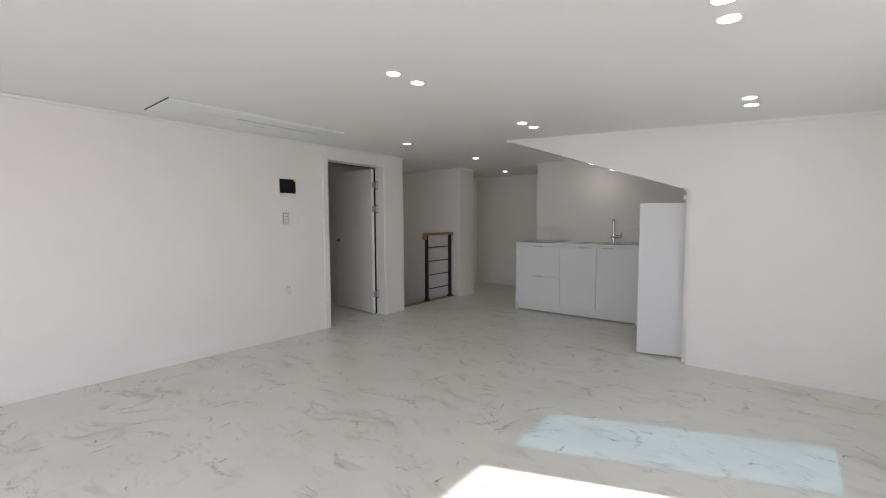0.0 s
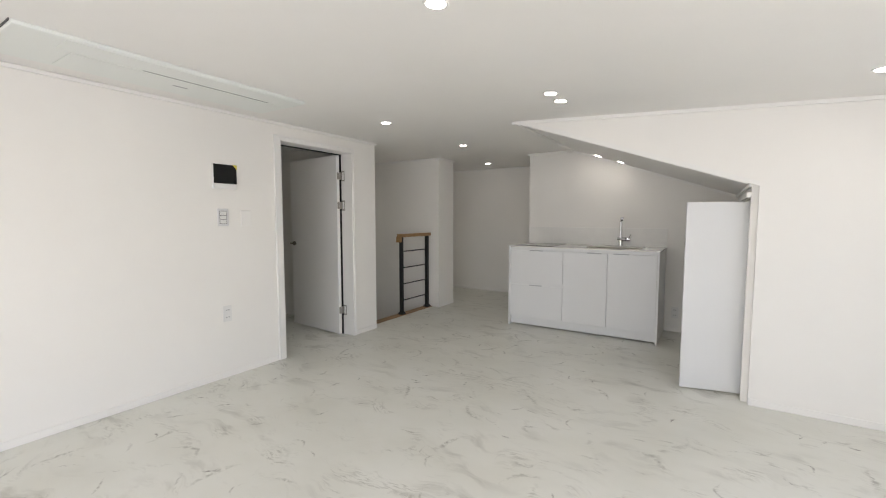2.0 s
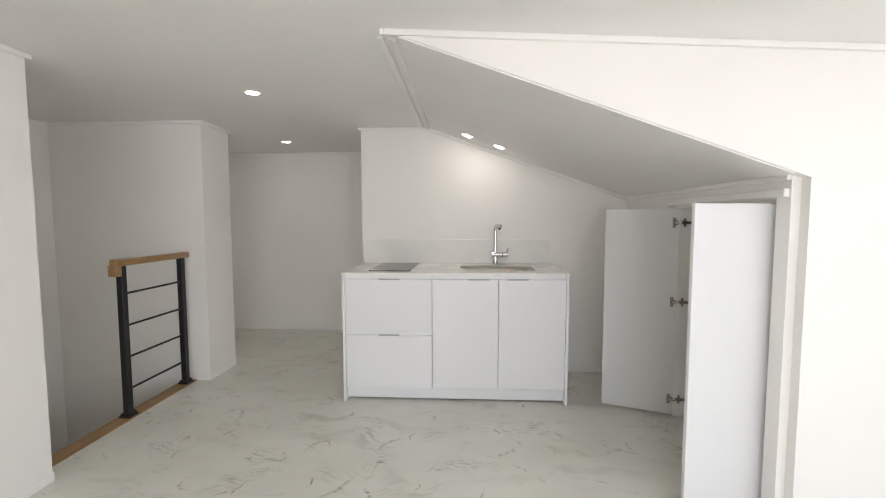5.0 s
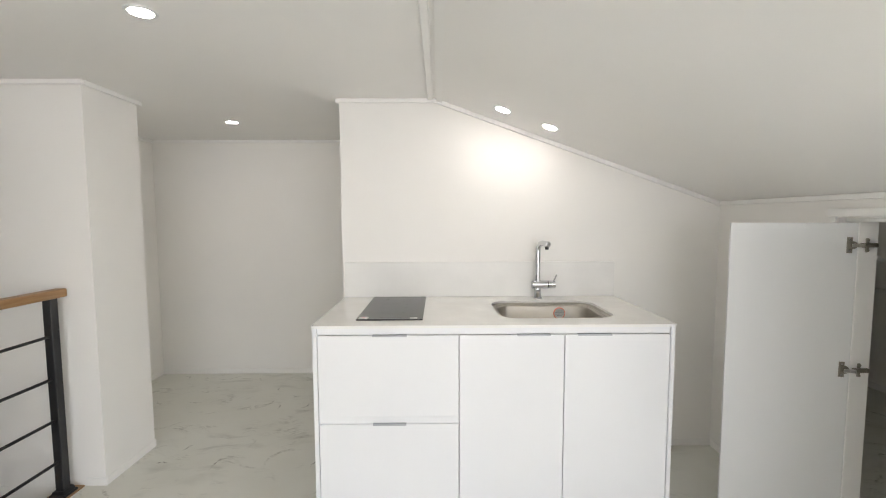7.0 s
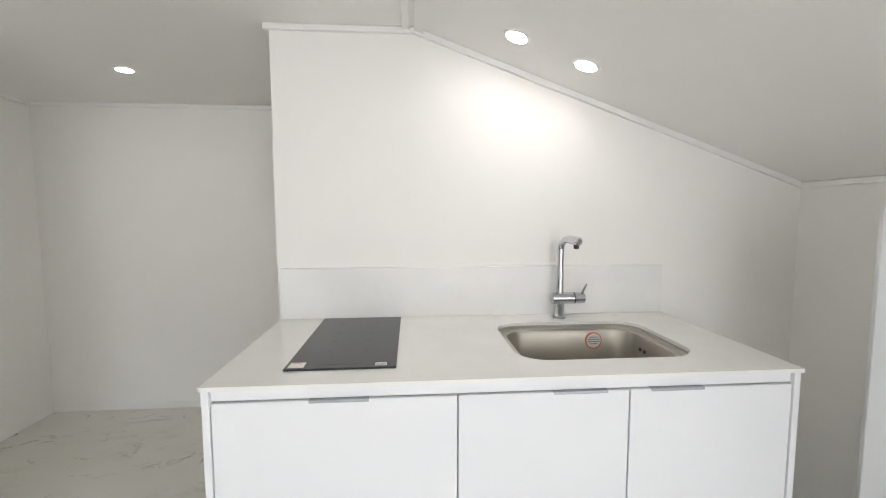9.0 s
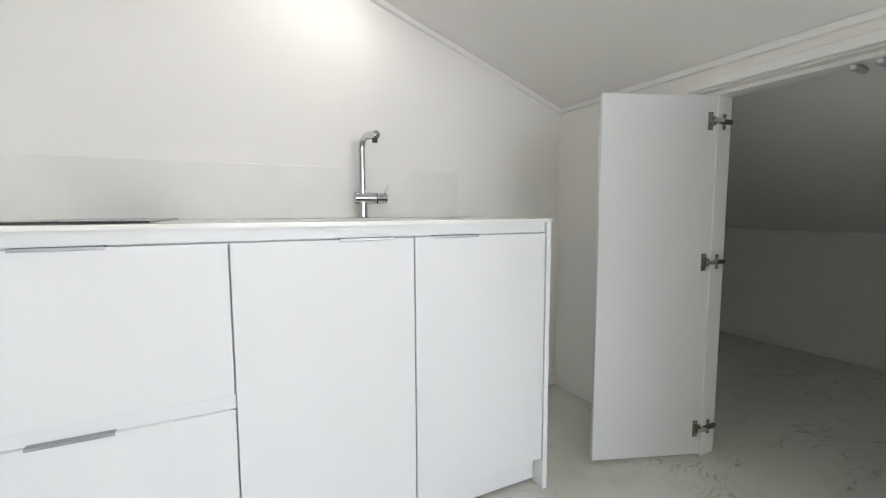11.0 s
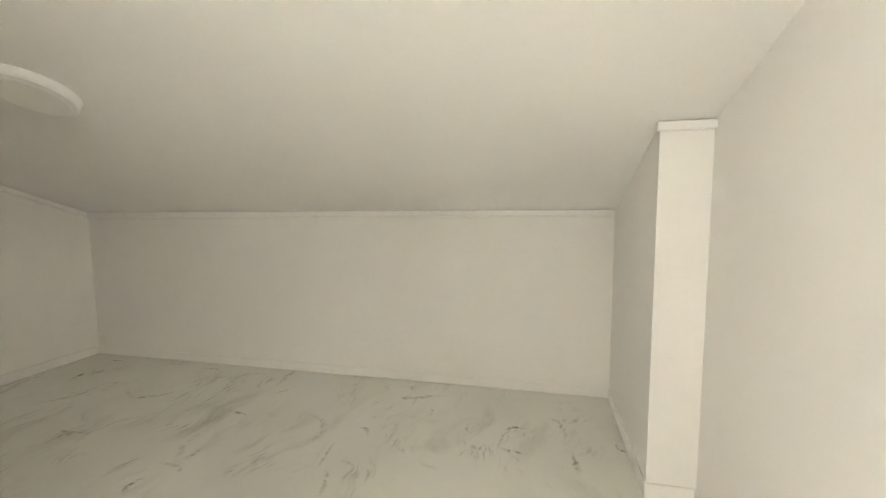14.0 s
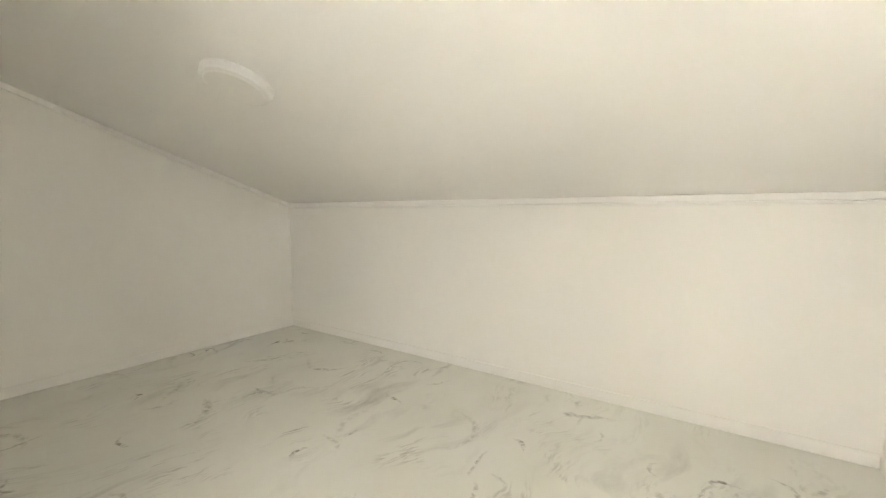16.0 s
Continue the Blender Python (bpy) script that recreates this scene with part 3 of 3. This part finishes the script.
def closet_leaf(name, loc, turn, width, side, rise=0.0, pull_back=0.0, sink_in=0.0, h=0.0):
    """A cupboard leaf on three concealed hinges; side: the way in which its inner face looks along y; h: how far the hinge cups sit from their usual place."""
    s = side
    ob = thing(name, "white flush closet door standing wide open", "closet door", loc, turn, "pair of closet doors")
    part("leaf", B(-width, 0, min(0, -s * .02), max(0, -s * .02), 0.012, 1.441, 0.002, 1), DOOR, ob)
    back = Matrix.Rotation(radians(-turn), 4, "Z")
    for z in (1.346 + rise, 0.804 + rise, 0.122 + rise):
        y0, y1 = sorted((0, s * .003))
        bm = B(h - 0.047, h - 0.027, y0, y1, z - .034, z + .034, 0.0012, 2)
        y0, y1 = sorted((s * .002, s * .0065))
        box(bm, h - 0.045, h - 0.029, y0, y1, z - .013, z + .013, 0.0015, 1)
        rod(bm, (h - 0.026, 0, z), (h - 0.026, s * .006, z), 0.0175, 0.0160, sides=24)
        hinge = part("hinge", bm, NICKEL, ob, "tarnished concealed hinge", smooth=True)
        for dz in (-0.024, 0.024):
            part("screw", rod(bmesh.new(), (h - 0.037, s * .002, z + dz), (h - 0.037, s * .0046, z + dz), 0.0045, 0.0035, sides=12), BRIGHT, hinge, smooth=True)
        y0, y1 = sorted((s * .006, s * .021))
        bm = B(h - 0.036, h + 0.008, y0, y1, z - .0075, z + .0075, 0.002, 1)
        part("arm", bm, BRIGHT, hinge, "bright hinge arm")
        bm = bmesh.new()
        y0, y1 = sorted((s * .020, s * .036))
        box(bm, -0.014, 0.056, y0, y1, z - .009, z + .009, 0.003, 1)
        y0, y1 = sorted((s * .0195, s * .026))
        box(bm, 0.010, 0.026, y0, y1, z - .030, z + .030, 0.003, 1)
        rod(bm, (0.018, s * .022, z + .023), (0.018, s * .029, z + .023), 0.005, sides=10)
        rod(bm, (0.018, s * .022, z - .023), (0.018, s * .029, z - .023), 0.005, sides=10)
        rod(bm, (0.036, s * .030, z), (0.036, s * .039, z), 0.005, sides=10)
        bmesh.ops.transform(bm, matrix=back @ Matrix.Translation((-pull_back, -s * sink_in, 0)), verts=bm.verts)
        part("mount", bm, NICKEL, hinge)
    return ob


closet_leaf("closet_door", (-0.2575, 5.228, 0.0), -20.1, 0.462, -1, 0.0, -0.020, 0.020, 0.009)
closet_leaf("closet_door", (-0.264, 4.354, 0.0), 12.3, 0.428, 1, 0.010, 0.015, 0.016, 0.002)
for y in (4.785, 4.845):
    latch = thing("push_latch", "small grey push latch under the closet head", "latch", (-0.20, y, 1.434), group="pair of push latches")
    bm = rod(bmesh.new(), (-0.035, 0, 0), (0.035, 0, 0), 0.011, sides=14)
    box(bm, -0.03, 0.03, -0.008, 0.008, 0.004, 0.0115)
    part("body", bm, LATCH, latch, smooth=True)
    part("tip", rod(bmesh.new(), (-0.045, 0, 0), (-0.035, 0, 0), 0.006, sides=12), PLASTIC, latch, smooth=True)

lamp = thing("flush_ceiling_lamp", "unlit round white flush lamp on the sloping ceiling", "ceiling lamp")
lamp.matrix_world = pose(0.65, 6.105, roof(0.65), 0, TILT, 0)
bm = bmesh.new()
for z0, z1, r0, r1 in ((-0.020, 0.0, 0.1105, 0.112), (-0.026, -0.020, 0.107, 0.1105), (-0.029, -0.026, 0.100, 0.107)):
    rod(bm, (0, 0, z0), (0, 0, z1), r0, r1, sides=64)
part("rim", bm, PLASTIC, lamp, smooth=True)
bm = bmesh.new()
for z0, z1, r0, r1 in ((-0.032, -0.0285, 0.090, 0.097), (-0.034, -0.032, 0.070, 0.090)):
    rod(bm, (0, 0, z0), (0, 0, z1), r0, r1, sides=64)
part("diffuser", bm, OPAL, lamp, "opal acrylic diffuser", smooth=True)

# ---- kitchen ----
YF = 5.358


def front(parent, name, x0, x1, z0, z1, pull=None):
    ob = part(name, B(x0 + .002, x1 - .002, 0, 0.018, z0, z1, 0.0015, 1), CABINET, parent)
    if pull:
        bm = B(pull[0], pull[1], -0.004, 0.018, z1 + .0005, z1 + .003, 0.0008, 1)
        box(bm, pull[0], pull[1], -0.005, -0.0028, z1 - .005, z1 + .003, 0.0008, 1)
        part("pull", bm, ALU, ob, "thin satin metal edge pull")
    return ob


def unit(name, label, x0, x1, left_end=False, right_end=False):
    """A base unit; local x runs from its left side, y from the fronts to the back."""
    ob = thing(name, label, "kitchen cabinet", (x0, YF, 0), group="kitchen base units")
    w = x1 - x0
    part("bottom_panel", B(0.001, w - .001, 0.031, 0.66, 0.107, 0.125), CABINET, ob)
    part("back_panel", B(0.001, w - .001, 0.64, 0.66, 0.126, 0.95), CABINET, ob)
    for x in (0.001, w - .017):
        part("side_panel", B(x, x + .016, 0.031, 0.639, 0.126, 0.74), CABINET, ob)
    part("backing", B(0.0, w, 0.028, 0.030, 0.107, 0.934), CABINET, ob)
    part("top_rail", B(0.0, w, 0.009, 0.05, 0.935, 0.9675), CABINET, ob)
    part("toe_kick", B(0.0, w, 0.050, 0.065, 0.014, 0.1065), CABINET, ob)
    if left_end:
        part("end_panel", B(-0.020, -0.0005, -0.004, 0.69, 0.0, 0.9675, 0.001, 1), CABINET, ob)
    if right_end:
        part("end_panel", B(w + 0.0005, w + 0.020, -0.004, 0.69, 0.0, 0.9675, 0.001, 1), CABINET, ob)
    return ob


u1 = unit("drawer_cabinet", "white handleless base cabinet with two deep drawers", -2.593, -1.943, left_end=True)
front(u1, "drawer_front", 0, 0.65, 0.549, 0.931, (0.253, 0.411))
front(u1, "drawer_front", 0, 0.65, 0.116, 0.512, (0.250, 0.405))
part("grip_channel", B(0.0, 0.65, 0.012, 0.0195, 0.512, 0.549), CABINET, u1)
u2 = unit("door_cabinet", "white handleless base cabinet with one tall door", -1.943, -1.456)
front(u2, "cabinet_door", 0, 0.487, 0.116, 0.931, (0.267, 0.421))
u3 = unit("sink_cabinet", "white handleless base cabinet under the sink", -1.456, -0.968, right_end=True)
front(u3, "cabinet_door", 0, 0.488, 0.116, 0.931, (0.060, 0.217))

# worktop with the sink cut-out


def rounded(x0, x1, y0, y1, r, n=8):
    pts = []
    for cx, cy, a0 in ((x1 - r, y1 - r, 0), (x0 + r, y1 - r, 90), (x0 + r, y0 + r, 180), (x1 - r, y0 + r, 270)):
        for i in range(n + 1):
            a = radians(a0 + 90 * i / n)
            pts.append((cx + r * math.cos(a), cy + r * math.sin(a)))
    return pts


SX0, SX1, SY0, SY1 = -1.738, -1.155, 5.475, 5.912
top = thing("worktop", "glossy white quartz worktop with an undermounted sink", "worktop", (0, 0, 0.968))
bm = bmesh.new()
PX0, PX1, PY0, PY1 = SX0 - .02, SX1 + .02, SY0 - .02, SY1 + .02
for x0, x1, y0, y1 in ((-2.616, PX0, 5.348, 6.0645), (PX1, -0.944, 5.348, 6.0645), (PX0, PX1, 5.348, PY0), (PX0, PX1, PY1, 6.0645)):
    box(bm, x0, x1, y0, y1, 0, 0.012)
loops = [[bm.verts.new((x, y, z)) for x, y in rounded(*edge)] for edge, z in (((PX0, PX1, PY0, PY1, 0.0004), 0.012), ((SX0, SX1, SY0, SY1, 0.10), 0.012), ((SX0, SX1, SY0, SY1, 0.10), 0.0))]
for a, b in zip(loops, loops[1:]):
    for i in range(len(a)):
        j = (i + 1) % len(a)
        bm.faces.new((a[i], a[j], b[j], b[i]))
bmesh.ops.remove_doubles(bm, verts=bm.verts, dist=0.0012)
slab = part("slab", bm, STONE, top)
part("upstand", B(-2.616, -0.944, 6.046, 6.0642, 0.0125, 0.228, 0.0015, 1), UPSTAND, top, "low quartz upstand with faint smudges")

sink = thing("sink", "brushed stainless undermount sink with a round sticker", "sink", (0, 0, 0.967))
bm = bmesh.new()
rings = []
for grow, z, r in ((0.018, 0.0, 0.11), (-0.001, 0.0, 0.10), (-0.003, -0.004, 0.099), (-0.018, -0.006, 0.088), (-0.021, -0.011, 0.086), (-0.033, -0.013, 0.078), (-0.038, -0.022, 0.075), (-0.048, -0.165, 0.07), (-0.07, -0.185, 0.055), (-0.16, -0.190, 0.03)):
    rings.append([bm.verts.new((x, y, z)) for x, y in rounded(SX0 - grow, SX1 + grow, SY0 - grow, SY1 + grow, r)])
for a, b in zip(rings, rings[1:]):
    for i in range(len(a)):
        j = (i + 1) % len(a)
        bm.faces.new((a[i], a[j], b[j], b[i]))
bm.faces.new(rings[-1])
bmesh.ops.recalc_face_normals(bm, faces=bm.faces)
for f in bm.faces:
    f.normal_flip()
part("bowl", bm, STEEL, sink, smooth=True)
bm = rod(bmesh.new(), (-1.45, 5.70, -0.1895), (-1.45, 5.70, -0.184), 0.055, sides=32)
part("drain", bm, CHROME, sink, smooth=True)
bm = bmesh.new()
for y in (5.735, 5.765):
    rod(bm, (-1.188, y, -0.062), (-1.2000, y, -0.062), 0.0065, sides=12)
part("overflow", bm, SLOT, sink)
YS = 5.8680
bm = rod(bmesh.new(), (-1.335, YS + .006, -0.0545), (-1.335, YS, -0.0545), 0.034, sides=32)
label_ob = part("sticker", bm, RED, sink, "round white sticker with a red rim")
bm = rod(bmesh.new(), (-1.335, YS, -0.0545), (-1.335, YS - .0006, -0.0545), 0.0295, sides=32)
part("sticker_face", bm, STICKER, label_ob)
bm = bmesh.new()
for i, w in enumerate((0.018, 0.024, 0.024, 0.016)):
    box(bm, -1.335 - w, -1.335 + w, YS - .0010, YS - .0007, -0.042 - .009 * i, -0.039 - .009 * i)
part("sticker_text", bm, INK, label_ob)

# mixer tap
TX, TY = -1.436, 5.985
tap = thing("kitchen_tap", "polished chrome single-lever kitchen tap on the worktop", "tap", (TX, TY, 0.980))
bm = rod(bmesh.new(), (0, 0, 0), (0, 0, 0.006), 0.030, 0.027, sides=32)
rod(bm, (0, 0, 0.006), (0, 0, 0.072), 0.021, 0.019, sides=32)
part("base", bm, CHROME, tap, smooth=True)
bm = rod(bmesh.new(), (-0.034, 0, 0.084), (0.057, 0, 0.084), 0.0245, sides=32)
rod(bm, (0.062, 0, 0.084), (0.105, 0, 0.084), 0.0245, 0.0225, sides=32)
part("body", bm, CHROME, tap, smooth=True)
part("seal", rod(bmesh.new(), (0.0565, 0, 0.084), (0.0625, 0, 0.084), 0.0225, sides=32), SLOT, tap, "dark ring at the lever")
bm = rod(bmesh.new(), (0.095, 0, 0.100), (0.112, -0.01, 0.145), 0.0055, 0.0045, sides=14)
part("lever", bm, CHROME, tap, smooth=True)
way = Vector((0.26, -0.96, 0)).normalized()
RISE, BEND = 0.288, 0.050
spine = [Vector((0, 0, 0.10)), Vector((0, 0, RISE))]
for i in range(1, 11):
    a = radians(94 * i / 10)
    spine.append(Vector((0, 0, RISE)) + way * BEND * (1 - math.cos(a)) + Vector((0, 0, BEND * math.sin(a))))
bm = bmesh.new()
for a, b in zip(spine, spine[1:]):
    rod(bm, a, b + (b - a).normalized() * 0.002, 0.0142, sides=24)
riser = part("riser", bm, CHROME, tap, smooth=True)
part("collar", rod(bmesh.new(), (0, 0, 0.104), (0, 0, 0.138), 0.0155, sides=24), CHROME, riser, smooth=True)
tip = spine[-1]
aim = (way + Vector((0, 0, -0.07))).normalized()
bm = bmesh.new()
for d0, d1, r0, r1 in ((0.0, 0.004, 0.0145, 0.0168), (0.004, 0.060, 0.0168, 0.0182), (0.060, 0.066, 0.0182, 0.0165), (0.066, 0.070, 0.0165, 0.0120), (0.070, 0.0715, 0.0120, 0.0060)):
    rod(bm, tip + aim * d0, tip + aim * d1, r0, r1, sides=28)
spout = part("spout", bm, CHROME, tap, smooth=True)
out = tip + aim * 0.050
part("nozzle", rod(bmesh.new(), out + Vector((0, 0, -0.010)), out + Vector((0, 0, -0.031)), 0.0115, 0.0105, sides=24), SLOT, spout, "dark aerator ring")

# hob
hob = thing("induction_hob", "black glass two-zone hob with stickers, set in the worktop", "hob", (-2.272, 5.737, 0.9802))
plate = part("glass_plate", B(-0.160, 0.160, -0.292, 0.292, 0, 0.006, 0.002, 2), GLASSTOP, hob)
for y, r in ((0.13, 0.095), (-0.09, 0.08)):
    for k in range(4):
        a = radians(45 + 90 * k)
        d = Vector((math.cos(a + .12), math.sin(a + .12), 0)) * r
        e = Vector((math.cos(a - .12), math.sin(a - .12), 0)) * r
        part("zone_mark", rod(bmesh.new(), (d.x, y + d.y, 0.0052), (e.x, y + e.y, 0.0052), 0.0012, sides=6), RINGS, plate)
bm = B(-0.055, 0.055, -0.262, -0.254, 0.0060, 0.0063)
part("control_mark", bm, RINGS, plate)
bm = B(-0.150, -0.105, -0.282, -0.240, 0.0061, 0.0066)
s1 = part("sticker", bm, STICKER, plate, "small white paper sticker")
part("sticker_band", B(-0.143, -0.118, -0.250, -0.246, 0.0066, 0.0069), RED, s1)
bm = B(0.098, 0.132, -0.280, -0.255, 0.0061, 0.0066)
s2 = part("sticker", bm, STICKER, plate, "small white paper sticker")
bm = bmesh.new()
for k in range(3):
    box(bm, 0.102, 0.128, -0.276 + .006 * k, -0.274 + .006 * k, 0.0066, 0.0069)
part("sticker_text", bm, INK, s2)


# ---- wall fittings ----


def wall_socket(loc, turn, label):
    ob = thing("wall_socket", label, "socket", loc, turn)
    part("plate", B(0, 0.008, -0.036, 0.036, -0.066, 0.066, 0.003, 2), PLASTIC, ob)
    for z in (0.03, -0.03):
        bm = rod(bmesh.new(), (0.0075, 0, z), (0.0095, 0, z), 0.021, 0.020, sides=24)
        well = part("outlet", bm, PLASTIC, ob, smooth=True)
        bm = bmesh.new()
        for y in (-0.0095, 0.0095):
            rod(bm, (0.0090, y, z), (0.0101, y, z), 0.0045, sides=10)
        part("pin_hole", bm, SLOT, well)
    return ob


pad = thing("wall_pad", "white wall pad with a black screen and peeling yellow film", "wall pad", (XL, 2.50, 1.655))
part("case", B(0, 0.028, -0.100, 0.100, -0.099, 0.099, 0.005, 2), PLASTIC, pad)
part("screen", B(0.0278, 0.0300, -0.097, 0.094, -0.058, 0.095, 0.001, 1), SCREEN, pad, "black glass screen")
bm = prism(bmesh.new(), [(0.060, 0.097), (0.097, 0.097), (0.097, 0.056)], "x", 0.0301, 0.0308)
part("film", bm, FILM, pad, "curl of yellow protective film")
sw = thing("light_switch", "grey-framed white light switch with stacked rockers", "switch", (XL, 2.478, 1.326))
part("plate", B(0, 0.009, -0.046, 0.046, -0.071, 0.071, 0.004, 2), SILVER, sw, "silver-grey surround")
part("bezel", B(0.0088, 0.0098, -0.029, 0.029, -0.053, 0.053), SLOT, sw, "dark gap round the rockers")
for k in range(3):
    z = 0.034 - 0.034 * k
    part("rocker", B(0.0088, 0.013, -0.026, 0.026, z - .0155, z + .0155, 0.002, 1), PLASTIC, sw)
blank = thing("blank_plate", "plain white blanking plate on the wall", "cover plate", (XL, 2.667, 1.318))
part("plate", B(0, 0.008, -0.034, 0.062, -0.067, 0.067, 0.003, 2), BOARD, blank)
wall_socket((XL, 2.486, 0.534), 0, "white double socket low on the wall")
wall_socket((-0.837, 6.0645, 0.225), -90, "white double socket beside the kitchen units")
hs = thing("light_switch", "white light switch in the recess", "switch", (-4.65, 7.06, 1.30))
part("plate", B(0, 0.008, -0.036, 0.036, -0.060, 0.060, 0.003, 2), PLASTIC, hs)
part("rocker", B(0.0078, 0.011, -0.022, 0.022, -0.035, 0.035, 0.002, 1), PLASTIC, hs)

# ---- ceiling fittings ----
dl = thing("downlight", "small round white recessed downlight, lit", "downlight", (-3.064, 4.994, H), group="ceiling downlights")
bm = rod(bmesh.new(), (0, 0, -0.004), (0, 0, 0.0), 0.050, 0.053, sides=40)
part("ring", bm, PLASTIC, dl, smooth=True)
part("diffuser", rod(bmesh.new(), (0, 0, -0.0052), (0, 0, -0.0035), 0.038, 0.039, sides=40), LAMP, dl, "glowing round diffuser", smooth=True)
for x, y in ((-3.566, 6.667), (-3.046, 3.562)):
    copy_thing(dl, pose(x, y, H))
for x, y in ((-1.455, 3.370), (-1.455, 3.590), (-1.445, 1.765), (-1.445, 1.975), (0.182, 1.800), (0.182, 1.990), (0.182, 3.350), (0.182, 3.565)):
    copy_thing(dl, pose(x, y, main_ceiling(x), 0, LEAN, 0))
for x, y in ((-1.683, 5.795), (-1.424, 5.80)):
    copy_thing(dl, pose(x, y, roof(x), 0, TILT, 0))

ac = thing("ceiling_air_conditioner", "flat white one-way air conditioner cassette set in the ceiling", "air conditioner", (-3.35, 1.92, H))
part("panel", B(-0.27, 0.26, -0.78, 0.78, -0.022, 0.0, 0.008, 3), CASING, ac)
part("intake_grille", B(0.075, 0.245, -0.585, 0.77, -0.0245, -0.0215, 0.003, 1), CASING, ac)
part("vane", B(-0.22, 0.055, -0.52, 0.72, -0.0255, -0.0215, 0.002, 2), CASING, ac)
part("slot", B(0.062, 0.068, -0.20, 0.60, -0.0235, -0.0215), SLOT, ac)
# Dark strip stands in for the shadow at the panel's end.
part("painted_shadow", B(-0.262, 0.252, -0.7835, -0.7805, -0.010, 0.0), SLOT, ac)
part("mark", B(-0.075, -0.062, 0.02, 0.11, -0.0262, -0.0254), INK, ac)
